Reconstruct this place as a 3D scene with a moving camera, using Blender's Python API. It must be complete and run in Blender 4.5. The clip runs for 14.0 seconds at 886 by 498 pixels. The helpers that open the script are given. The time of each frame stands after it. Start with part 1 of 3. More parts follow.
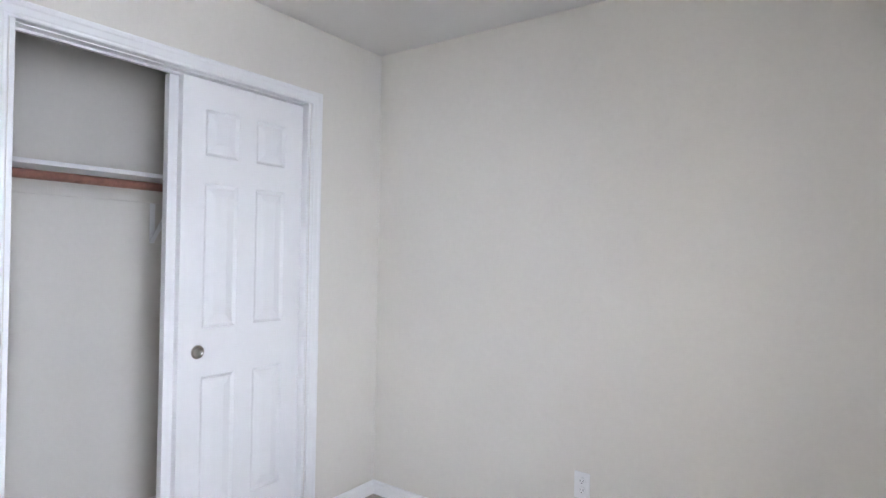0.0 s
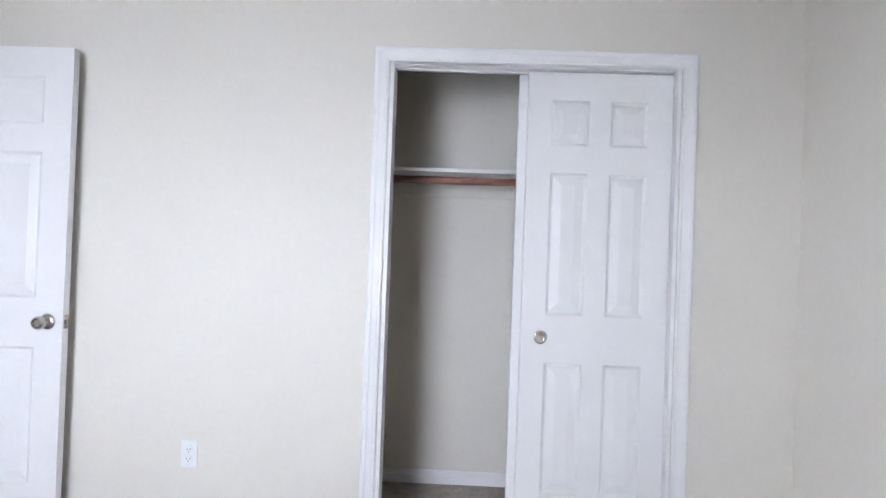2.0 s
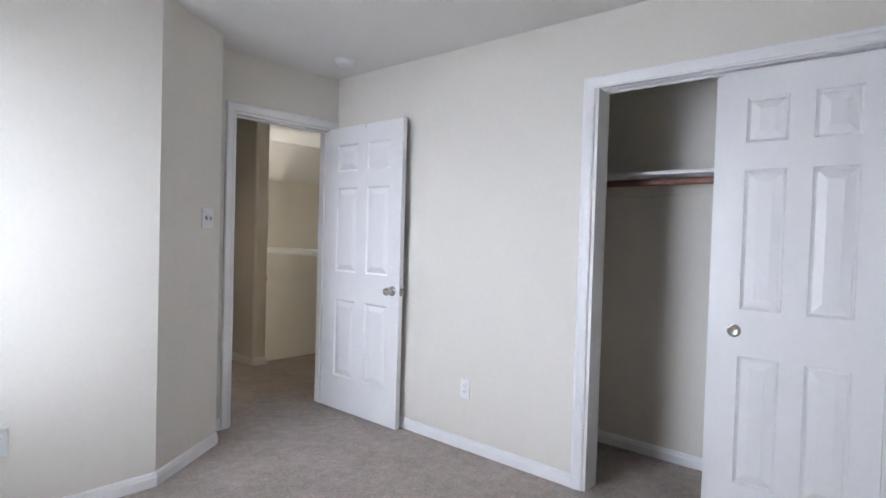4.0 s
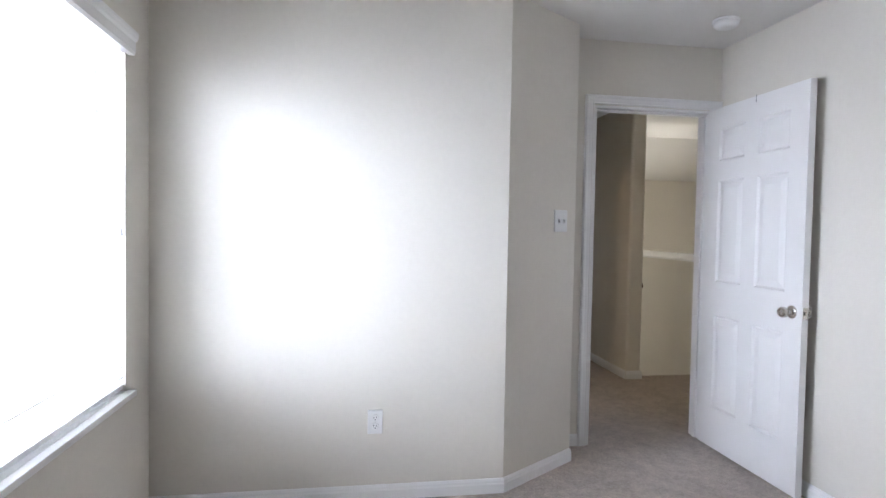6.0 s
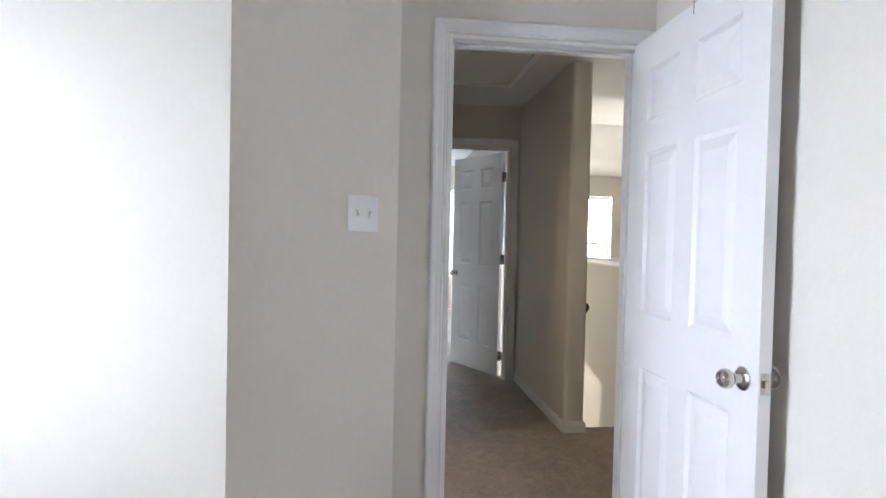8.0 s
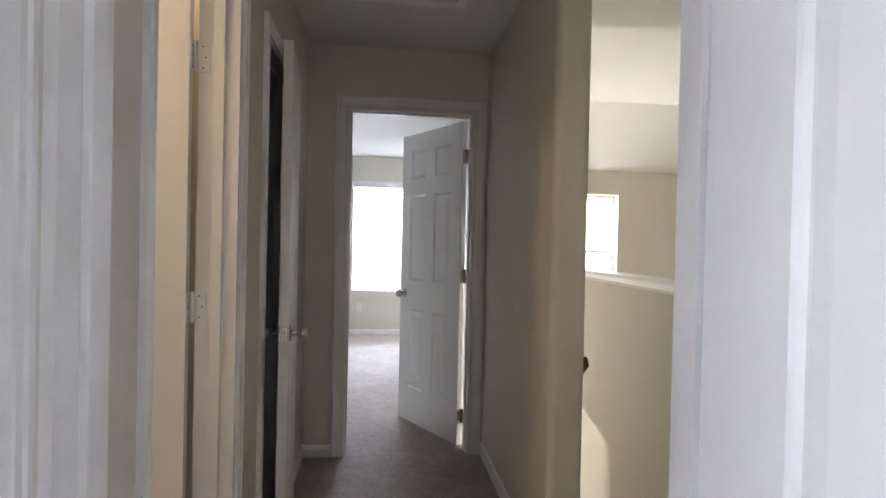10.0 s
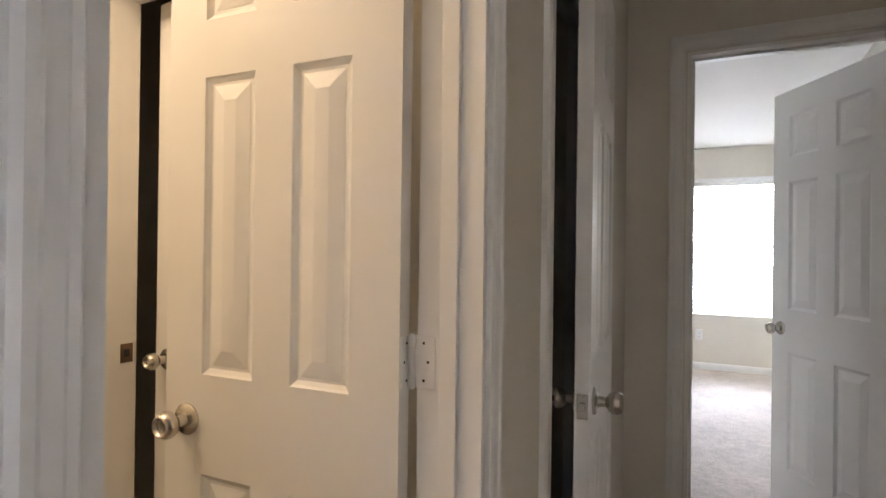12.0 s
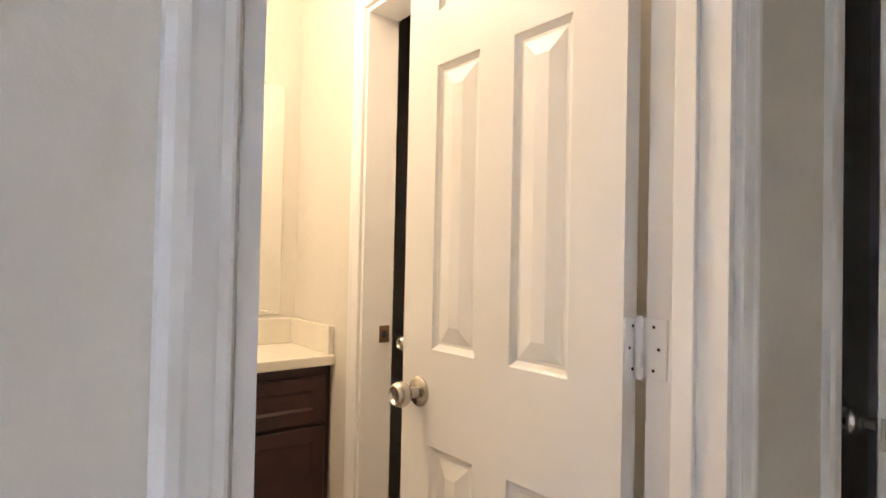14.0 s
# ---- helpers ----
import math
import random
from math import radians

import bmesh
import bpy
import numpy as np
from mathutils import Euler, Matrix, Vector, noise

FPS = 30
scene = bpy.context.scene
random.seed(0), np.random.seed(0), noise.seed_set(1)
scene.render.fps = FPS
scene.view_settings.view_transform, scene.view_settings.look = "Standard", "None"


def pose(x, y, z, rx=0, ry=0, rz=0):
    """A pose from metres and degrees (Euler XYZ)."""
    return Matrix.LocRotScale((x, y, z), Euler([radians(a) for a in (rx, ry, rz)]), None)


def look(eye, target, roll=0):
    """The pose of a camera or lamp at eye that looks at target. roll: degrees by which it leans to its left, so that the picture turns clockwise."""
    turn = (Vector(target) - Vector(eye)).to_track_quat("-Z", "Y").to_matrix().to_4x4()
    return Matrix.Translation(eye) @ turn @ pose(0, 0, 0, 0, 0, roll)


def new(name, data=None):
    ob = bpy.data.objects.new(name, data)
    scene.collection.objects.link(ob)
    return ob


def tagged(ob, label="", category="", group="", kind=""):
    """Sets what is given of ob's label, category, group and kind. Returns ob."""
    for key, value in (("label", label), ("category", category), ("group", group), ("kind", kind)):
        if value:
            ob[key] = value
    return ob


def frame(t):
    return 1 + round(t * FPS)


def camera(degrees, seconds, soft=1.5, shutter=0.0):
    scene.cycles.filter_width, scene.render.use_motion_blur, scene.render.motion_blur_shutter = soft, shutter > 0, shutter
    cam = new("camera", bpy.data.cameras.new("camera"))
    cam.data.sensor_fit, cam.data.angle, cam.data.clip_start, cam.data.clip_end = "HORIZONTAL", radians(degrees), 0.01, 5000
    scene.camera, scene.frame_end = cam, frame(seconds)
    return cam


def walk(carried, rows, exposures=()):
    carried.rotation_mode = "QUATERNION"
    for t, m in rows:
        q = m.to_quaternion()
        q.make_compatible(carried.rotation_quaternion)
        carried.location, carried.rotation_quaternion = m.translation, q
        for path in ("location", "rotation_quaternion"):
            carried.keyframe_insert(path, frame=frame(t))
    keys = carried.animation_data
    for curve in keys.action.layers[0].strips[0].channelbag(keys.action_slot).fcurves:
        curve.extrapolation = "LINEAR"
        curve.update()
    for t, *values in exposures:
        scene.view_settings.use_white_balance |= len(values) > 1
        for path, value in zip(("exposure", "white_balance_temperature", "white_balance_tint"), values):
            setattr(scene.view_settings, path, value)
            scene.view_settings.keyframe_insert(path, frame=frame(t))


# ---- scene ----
cam = camera(76.3, 14.0)
PATH = [
    (0, (-2.113, -1.452, 1.344), (-0.944, -3.074, 1.355), 1.1),
    (0.5, (-2.162, -1.622, 1.354), (-0.659, -2.941, 1.333), 2.1),
    (1, (-2.178, -1.872, 1.305), (-0.377, -2.741, 1.312), 1.6),
    (1.5, (-2.231, -2.163, 1.266), (-0.255, -2.471, 1.291), 1.8),
    (2, (-2.338, -2.379, 1.248), (-0.339, -2.325, 1.268), 2.1),
    (2.2, (-2.394, -2.493, 1.256), (-0.404, -2.298, 1.271), 2.2),
    (4.3, (-2.62, -3.425, 1.291), (-1.289, -1.933, 1.24), 1.5),
    (4.5, (-2.62, -3.425, 1.282), (-1.415, -1.829, 1.231), 1.4),
    (5, (-2.554, -3.399, 1.283), (-1.68, -1.601, 1.226), 1.2),
    (5.5, (-2.441, -3.333, 1.277), (-1.894, -1.41, 1.218), 1.0),
    (6, (-2.216, -3.164, 1.29), (-1.898, -1.191, 1.222), 1.0),
    (6.5, (-1.878, -2.993, 1.284), (-1.626, -1.01, 1.221), 1.2),
    (7, (-1.559, -2.799, 1.28), (-1.337, -0.812, 1.221), 1.1),
    (7.5, (-1.299, -2.485, 1.291), (-1.081, -0.498, 1.236), 1.2),
    (8, (-1.072, -2.126, 1.284), (-0.84, -0.141, 1.235), 1.3),
    (8.5, (-0.912, -1.756, 1.279), (-0.665, 0.228, 1.236), 1.3),
    (8.7, (-0.853, -1.588, 1.291), (-0.599, 0.395, 1.248), 1.5),
    (10.8, (-0.376, -0.16, 1.27), (-0.255, 1.836, 1.274), 0.6),
    (11, (-0.381, -0.063, 1.266), (-0.422, 1.937, 1.276), 0.4),
    (11.5, (-0.465, 0.149, 1.264), (-0.95, 2.089, 1.272), 0.6),
    (12, (-0.559, 0.289, 1.265), (-1.436, 2.086, 1.272), 0.7),
    (12.5, (-0.603, 0.366, 1.259), (-1.792, 1.973, 1.275), 0.6),
    (13, (-0.626, 0.398, 1.244), (-2.044, 1.808, 1.273), 1.2),
    (13.5, (-0.602, 0.416, 1.221), (-2.144, 1.689, 1.252), 1.3),
    (14, (-0.548, 0.384, 1.201), (-2.122, 1.617, 1.236), 1.2),
]
walk(cam, [(t, look(eye, target, roll)) for t, eye, target, roll in PATH],
     [(0.0, 0.4, 6500, 10), (1.0, 0.12, 6500, 10), (1.5, 0.2, 6500, 10), (2.0, 0.36, 6500, 10), (4.5, 0.05, 6500, 10), (5.5, 0.2, 6500, 10), (6.5, 0.05, 6500, 10), (7.5, 0.2, 6500, 10),
      (8.5, 0.6, 6500, 10), (11.0, 0.2, 7300, 11), (11.5, 0.12, 7700, 12), (12.0, 0.7, 7000, 11), (12.5, 0.95, 6900, 11), (14.0, 1.3, 6400, 11)])

# ---- world, sun, large lights ----
world = bpy.data.worlds.new("sky")
scene.world = world
world.use_nodes = True
wn = world.node_tree
sky = wn.nodes.new("ShaderNodeTexSky")
sky.sky_type = "NISHITA"
sky.sun_disc = False
sky.sun_elevation, sky.sun_rotation = radians(12.2), radians(-10.6)
wn.nodes["Background"].inputs["Strength"].default_value = 0.15
wn.links.new(sky.outputs["Color"], wn.nodes["Background"].inputs["Color"])

sun = new("sun", bpy.data.lights.new("sun", "SUN"))
sun.data.energy, sun.data.angle, sun.data.color = 5.0, radians(0.5), (1.0, 0.95, 0.86)
sun.matrix_world = look((0, 0, 0), (0.187, -1.0, -0.22))


def area(name, eye, target, w, h, watts, colour):
    ob = new(name, bpy.data.lights.new(name, "AREA"))
    ob.data.shape, ob.data.size, ob.data.size_y = "RECTANGLE", w, h
    ob.data.energy, ob.data.color = watts, colour
    ob.matrix_world = look(eye, target)
    return ob


DAY = (0.75, 0.815, 1.0)
area("bedroom_window_daylight", (-3.95, -0.58, 1.6), (-1.0, -1.15, 0.9), 5.4, 2.8, 880, DAY)
area("far_room_window_daylight", (-0.3, 8.2, 2.1), (-0.3, 0, 0.2), 2.4, 2.0, 640, (0.64, 0.76, 1.0))
area("stair_window_daylight", (2.1, 7.3, 1.7), (2.4, 0, -1.6), 2.0, 1.8, 400, (1.0, 0.96, 0.91))
# added fill, no seen source: brightens the half wall by the stairs
area("stair_low_fill", (0.84, 6.8, -0.35), (0.8, 0, -0.1), 0.45, 1.7, 9, (1.0, 0.95, 0.88))
bulb = new("vanity_bulb", bpy.data.lights.new("vanity_bulb", "POINT"))
bulb.data.energy, bulb.data.color, bulb.data.shadow_soft_size = 12.5, (1.0, 0.76, 0.53), 0.09
bulb.location = (-2.0, 0.62, 2.25)


# ---- materials ----
def material(name, colour, rough=0.6, metal=0.0, grain=(), bump=(), spec=0.5, stretch=1.0):
    """grain: (scale, amount) pairs of colour variation; bump: (scale, strength, distance); stretch: of the bump along z."""
    m = bpy.data.materials.new(name)
    m.use_nodes = True
    nt = m.node_tree
    bs = nt.nodes["Principled BSDF"]
    bs.inputs["Roughness"].default_value = rough
    bs.inputs["Metallic"].default_value = metal
    bs.inputs["Specular IOR Level"].default_value = spec
    co = nt.nodes.new("ShaderNodeTexCoord")
    rgb = nt.nodes.new("ShaderNodeRGB")
    rgb.outputs[0].default_value = (*colour, 1)
    last = rgb.outputs[0]
    for scale, amount in grain:
        tx = nt.nodes.new("ShaderNodeTexNoise")
        tx.inputs["Scale"].default_value, tx.inputs["Detail"].default_value = scale, 4
        nt.links.new(co.outputs["Object"], tx.inputs["Vector"])
        mr = nt.nodes.new("ShaderNodeMapRange")
        mr.inputs["From Min"].default_value, mr.inputs["From Max"].default_value = 0.3, 0.7
        mr.inputs["To Min"].default_value, mr.inputs["To Max"].default_value = 1 - amount, 1 + amount
        nt.links.new(tx.outputs["Fac"], mr.inputs["Value"])
        mx = nt.nodes.new("ShaderNodeVectorMath")
        mx.operation = "SCALE"
        nt.links.new(last, mx.inputs[0])
        nt.links.new(mr.outputs[0], mx.inputs["Scale"])
        last = mx.outputs[0]
    nt.links.new(last, bs.inputs["Base Color"])
    normal = None
    for scale, strength, dist in bump:
        tx = nt.nodes.new("ShaderNodeTexNoise")
        tx.inputs["Scale"].default_value, tx.inputs["Detail"].default_value = scale, 3
        mp = nt.nodes.new("ShaderNodeMapping")
        mp.inputs["Scale"].default_value = (1, 1, stretch)
        nt.links.new(co.outputs["Object"], mp.inputs["Vector"])
        nt.links.new(mp.outputs[0], tx.inputs["Vector"])
        bp = nt.nodes.new("ShaderNodeBump")
        bp.inputs["Strength"].default_value, bp.inputs["Distance"].default_value = strength, dist
        nt.links.new(tx.outputs["Fac"], bp.inputs["Height"])
        if normal:
            nt.links.new(normal, bp.inputs["Normal"])
        normal = bp.outputs[0]
    if normal:
        nt.links.new(normal, bs.inputs["Normal"])
    return m


PAINT = material("wall_paint", (0.725, 0.69, 0.618), 0.62, grain=((1.3, 0.02), (40, 0.012)), bump=((95, 0.25, 0.002), (24, 0.12, 0.003)))
CEIL = material("ceiling_paint", (0.74, 0.725, 0.69), 0.85, grain=((2, 0.015),), bump=((70, 0.35, 0.003),))
TRIM = material("trim_paint", (0.84, 0.835, 0.825), 0.38, grain=((9, 0.012),), bump=((60, 0.08, 0.001),))
DOORP = material("door_paint", (0.84, 0.835, 0.825), 0.36, grain=((5, 0.012),), bump=((190, 0.16, 0.0015), (60, 0.06, 0.001)), stretch=0.035)
CARPET = material("carpet", (0.47, 0.41, 0.365), 0.97, grain=((3.5, 0.09), (17, 0.10), (60, 0.12), (330, 0.3)), bump=((300, 0.9, 0.006), (45, 0.5, 0.01)), spec=0.1)
NICKEL = material("satin_nickel", (0.56, 0.53, 0.49), 0.26, 1.0, grain=((60, 0.06),))
PLASTIC = material("white_plastic", (0.80, 0.80, 0.79), 0.35)
SLOT = material("dark_slot", (0.03, 0.03, 0.03), 0.6)
ROD = material("closet_rod_wood", (0.23, 0.105, 0.075), 0.5, grain=((14, 0.15), (90, 0.12)))
RAIL = material("handrail_wood", (0.075, 0.035, 0.02), 0.32, grain=((20, 0.3),))
DARK = material("espresso_wood", (0.036, 0.013, 0.011), 0.36, grain=((12, 0.25), (120, 0.15)))
COUNTER = material("cultured_marble", (0.80, 0.76, 0.66), 0.18, grain=((6, 0.03),))
MIRROR = material("mirror_glass", (0.93, 0.94, 0.93), 0.01, 1.0)
VINYL = material("bath_vinyl", (0.45, 0.40, 0.33), 0.45, grain=((10, 0.1),))
GROUND = material("pale_ground", (0.36, 0.33, 0.28), 0.95, grain=((0.4, 0.2), (5, 0.15)))
BRONZE = material("strike_bronze", (0.20, 0.13, 0.09), 0.35, 1.0)
GLASS = material("window_glass", (1, 1, 1), 0.0)
GLASS.node_tree.nodes["Principled BSDF"].inputs["Transmission Weight"].default_value = 1.0
GLASS.node_tree.nodes["Principled BSDF"].inputs["IOR"].default_value = 1.02


def slat_material():
    m = bpy.data.materials.new("blind_slat")
    m.use_nodes = True
    nt = m.node_tree
    out = nt.nodes["Material Output"]
    tr = nt.nodes.new("ShaderNodeBsdfTranslucent")
    tr.inputs["Color"].default_value = (0.86, 0.86, 0.85, 1)
    mix = nt.nodes.new("ShaderNodeMixShader")
    mix.inputs[0].default_value = 0.55
    bs = nt.nodes["Principled BSDF"]
    bs.inputs["Base Color"].default_value = (0.85, 0.85, 0.84, 1)
    bs.inputs["Roughness"].default_value = 0.45
    nt.links.new(bs.outputs[0], mix.inputs[1])
    nt.links.new(tr.outputs[0], mix.inputs[2])
    nt.links.new(mix.outputs[0], out.inputs["Surface"])
    return m


SLAT = slat_material()


# ---- builders ----
def mesh_of(bm, name, mat, smooth=False):
    bmesh.ops.recalc_face_normals(bm, faces=bm.faces)
    me = bpy.data.meshes.new(name)
    bm.to_mesh(me)
    bm.free()
    me.materials.append(mat)
    if smooth:
        me.polygons.foreach_set("use_smooth", [True] * len(me.polygons))
        me.set_sharp_from_angle(angle=radians(38))
    return me


def part(name, bm, mat, parent, label="", smooth=False, at=None):
    ob = new(name, mesh_of(bm, name, mat, smooth))
    ob.parent = parent
    if at is not None:
        ob.matrix_basis = at
    return tagged(ob, label) if label else ob


def thing(name, label, category, at, group=""):
    ob = new(name)
    ob.empty_display_size = 0.1
    ob.matrix_basis = at
    return tagged(ob, label, category, group)


def struct(name, bm, mat, label, category, smooth=False, at=None):
    ob = new(name, mesh_of(bm, name, mat, smooth))
    if at is not None:
        ob.matrix_basis = at
    return tagged(ob, label, category, "", "structure")


def box(bm, a, b, bev=0.0):
    lo = [min(p, q) for p, q in zip(a, b)]
    hi = [max(p, q) for p, q in zip(a, b)]
    vs = bmesh.ops.create_cube(bm, size=1)["verts"]
    for v in vs:
        v.co = Vector([lo[i] if v.co[i] < 0 else hi[i] for i in range(3)])
    if bev:
        es = list({e for v in vs for e in v.link_edges})
        bmesh.ops.bevel(bm, geom=es, offset=bev, segments=2, affect="EDGES", profile=0.6)
    return bm


def boxed(a, b, bev=0.0):
    return box(bmesh.new(), a, b, bev)


def lathe(profile, n=28, m=None):
    """Turn (radius, height) pairs about z."""
    bm = bmesh.new()
    rings = []
    for r, h in profile:
        if r < 1e-5:
            rings.append([bm.verts.new((0, 0, h))])
        else:
            rings.append([bm.verts.new((r * math.cos(2 * math.pi * i / n), r * math.sin(2 * math.pi * i / n), h)) for i in range(n)])
    for p, q in zip(rings, rings[1:]):
        for i in range(n):
            j = (i + 1) % n
            f = [p[i % len(p)], p[j % len(p)], q[j % len(q)], q[i % len(q)]]
            f = list(dict.fromkeys(f))
            if len(f) > 2:
                bm.faces.new(f)
    if m is not None:
        bm.transform(m)
    return bm


def sweep(profile, path, closed=False):
    """Extrude a closed (across, out) profile along a path of 3 by 4 frames (Matrix)."""
    bm = bmesh.new()
    rings = [[bm.verts.new(m @ Vector((a, b, 0))) for a, b in profile] for m in path]
    n = len(profile)
    for p, q in zip(rings, rings[1:]):
        for i in range(n):
            bm.faces.new((p[i], p[(i + 1) % n], q[(i + 1) % n], q[i]))
    bm.faces.new(rings[0])
    bm.faces.new(rings[-1])
    return bm


def wall(name, p0, p1, thick, z0, z1, holes=(), label="", mat=None):
    """A wall whose seen face runs p0 to p1; it thickens to the left of that way. holes: (u0, u1, z0, z1)."""
    p0, p1 = Vector((*p0, 0)), Vector((*p1, 0))
    u = (p1 - p0).normalized()
    n = Vector((-u.y, u.x, 0))
    length = (p1 - p0).length
    us = sorted({0.0, length, *[h[0] for h in holes], *[h[1] for h in holes]})
    zs = sorted({z0, z1, *[h[2] for h in holes], *[h[3] for h in holes]})
    us = [a for a in us if -1e-6 <= a <= length + 1e-6]
    zs = [a for a in zs if z0 - 1e-6 <= a <= z1 + 1e-6]
    bm = bmesh.new()

    def pt(a, d, z):
        return bm.verts.new(p0 + u * a + n * d + Vector((0, 0, z)))

    def solid(i, j):
        if not (0 <= i < len(us) - 1 and 0 <= j < len(zs) - 1):
            return False
        a, z = (us[i] + us[i + 1]) / 2, (zs[j] + zs[j + 1]) / 2
        return not any(h[0] < a < h[1] and h[2] < z < h[3] for h in holes)

    for i in range(len(us) - 1):
        for j in range(len(zs) - 1):
            if not solid(i, j):
                continue
            a, b, c, d = us[i], us[i + 1], zs[j], zs[j + 1]
            for off in (0, thick):
                bm.faces.new([pt(a, off, c), pt(b, off, c), pt(b, off, d), pt(a, off, d)])
            if not solid(i - 1, j):
                bm.faces.new([pt(a, 0, c), pt(a, thick, c), pt(a, thick, d), pt(a, 0, d)])
            if not solid(i + 1, j):
                bm.faces.new([pt(b, 0, c), pt(b, thick, c), pt(b, thick, d), pt(b, 0, d)])
            if not solid(i, j - 1):
                bm.faces.new([pt(a, 0, c), pt(b, 0, c), pt(b, thick, c), pt(a, thick, c)])
            if not solid(i, j + 1):
                bm.faces.new([pt(a, 0, d), pt(b, 0, d), pt(b, thick, d), pt(a, thick, d)])
    bmesh.ops.remove_doubles(bm, verts=bm.verts, dist=1e-5)
    return struct(name, bm, mat or PAINT, label or "matt greige painted drywall with fine orange-peel texture", "wall")


def slab_sheet(name, x0, x1, y0, y1, z0, z1, mat, label, category):
    return struct(name, boxed((x0, y0, z0), (x1, y1, z1)), mat, label, category)


def frame_at(origin, right, out):
    """right and out are horizontal; local x runs right, y out of the wall, z up."""
    r, o = Vector((*right, 0)).normalized(), Vector((*out, 0)).normalized()
    return Matrix(((r.x, o.x, 0, origin[0]), (r.y, o.y, 0, origin[1]), (0, 0, 1, origin[2]), (0, 0, 0, 1)))


CASE = ((0, 0), (0, 0.010), (0.004, 0.0125), (0.012, 0.011), (0.016, 0.0125), (0.034, 0.015), (0.040, 0.018), (0.050, 0.018), (0.057, 0.013), (0.057, 0))


def casing(origin, right, out, w, h, reveal=0.005, width=0.06):
    """Moulded casing round three sides of an opening w wide, h high, mitred."""
    k = width / 0.057
    at = frame_at(origin, right, out)
    bm = bmesh.new()
    n = len(CASE)
    rings = []
    for (cx, cz, sx, sz) in ((-reveal, 0, -1, 0), (-reveal, h + reveal, -1, 1), (w + reveal, h + reveal, 1, 1), (w + reveal, 0, 1, 0)):
        rings.append([bm.verts.new((cx + sx * a * k, b, cz + sz * a * k)) for a, b in CASE])
    for p, q in zip(rings, rings[1:]):
        for i in range(n):
            bm.faces.new((p[i], p[(i + 1) % n], q[(i + 1) % n], q[i]))
    bm.faces.new(rings[0])
    bm.faces.new(rings[-1])
    return struct("trim", bm, TRIM, "white painted moulded casing round a doorway", "trim", at=at)


def jamb(origin, right, out, w, h, depth, stop=0.045):
    """Lining of an opening, with a door stop; out points to the seen side, depth goes behind."""
    at = frame_at(origin, right, out)
    bm = bmesh.new()
    t = 0.014
    box(bm, (0, -depth, 0), (t, 0.002, h))
    box(bm, (w - t, -depth, 0), (w, 0.002, h))
    box(bm, (t, -depth, h - t), (w - t, 0.002, h))
    if stop:
        s = 0.011
        box(bm, (t, -stop - 0.032, 0), (t + s, -stop, h - t), 0.002)
        box(bm, (w - t - s, -stop - 0.032, 0), (w - t, -stop, h - t), 0.002)
        box(bm, (t + s, -stop - 0.032, h - t - s), (w - t - s, -stop, h - t), 0.002)
    return struct("trim", bm, TRIM, "white painted wooden door jamb lining", "trim", at=at)


BASE = ((0, 0), (0.013, 0), (0.013, 0.058), (0.010, 0.066), (0.0095, 0.074), (0.005, 0.083), (0, 0.085))


def baseboard(p0, p1, normal, m0=0.0, m1=0.0):
    """Skirting from p0 to p1 on a wall whose normal points to the room; m0, m1: mitre, +1 at an outer corner, -1 at an inner one."""
    a, b = Vector((*p0, 0)), Vector((*p1, 0))
    u = (b - a).normalized()
    n = Vector((*normal, 0)).normalized()
    bm = bmesh.new()
    r0 = [bm.verts.new(a + n * o - u * o * m0 + Vector((0, 0, z))) for o, z in BASE]
    r1 = [bm.verts.new(b + n * o + u * o * m1 + Vector((0, 0, z))) for o, z in BASE]
    for i in range(len(BASE)):
        j = (i + 1) % len(BASE)
        bm.faces.new((r0[i], r0[j], r1[j], r1[i]))
    bm.faces.new(r0)
    bm.faces.new(r1)
    return struct("baseboard", bm, TRIM, "white painted low wooden baseboard", "baseboard")


def rows_of(w):
    stile, mid = (0.115, 0.105) if w > 0.7 else (0.10, 0.09)
    pw = (w - 2 * stile - mid) / 2
    cols = ((stile, stile + pw), (stile + pw + mid, w - stile))
    return cols, ((0.24, 0.79), (0.99, 1.585), (1.70, 1.89))


def panel_mesh(w, h):
    """A raised field with sloped margins, lying in its recess; x across, z up, y out."""
    bm = bmesh.new()
    m, g = 0.030, 0.006
    rings = []
    for inset, y in ((g, 0.0), (g + 0.002, 0.001), (g + m, 0.0075), (g + m + 0.002, 0.008)):
        rings.append([bm.verts.new((x, y, z)) for x, z in ((inset, inset), (w - inset, inset), (w - inset, h - inset), (inset, h - inset))])
    for p, q in zip(rings, rings[1:]):
        for i in range(4):
            bm.faces.new((p[i], p[(i + 1) % 4], q[(i + 1) % 4], q[i]))
    bm.faces.new(rings[-1])
    bm.faces.new(rings[0])
    return bm


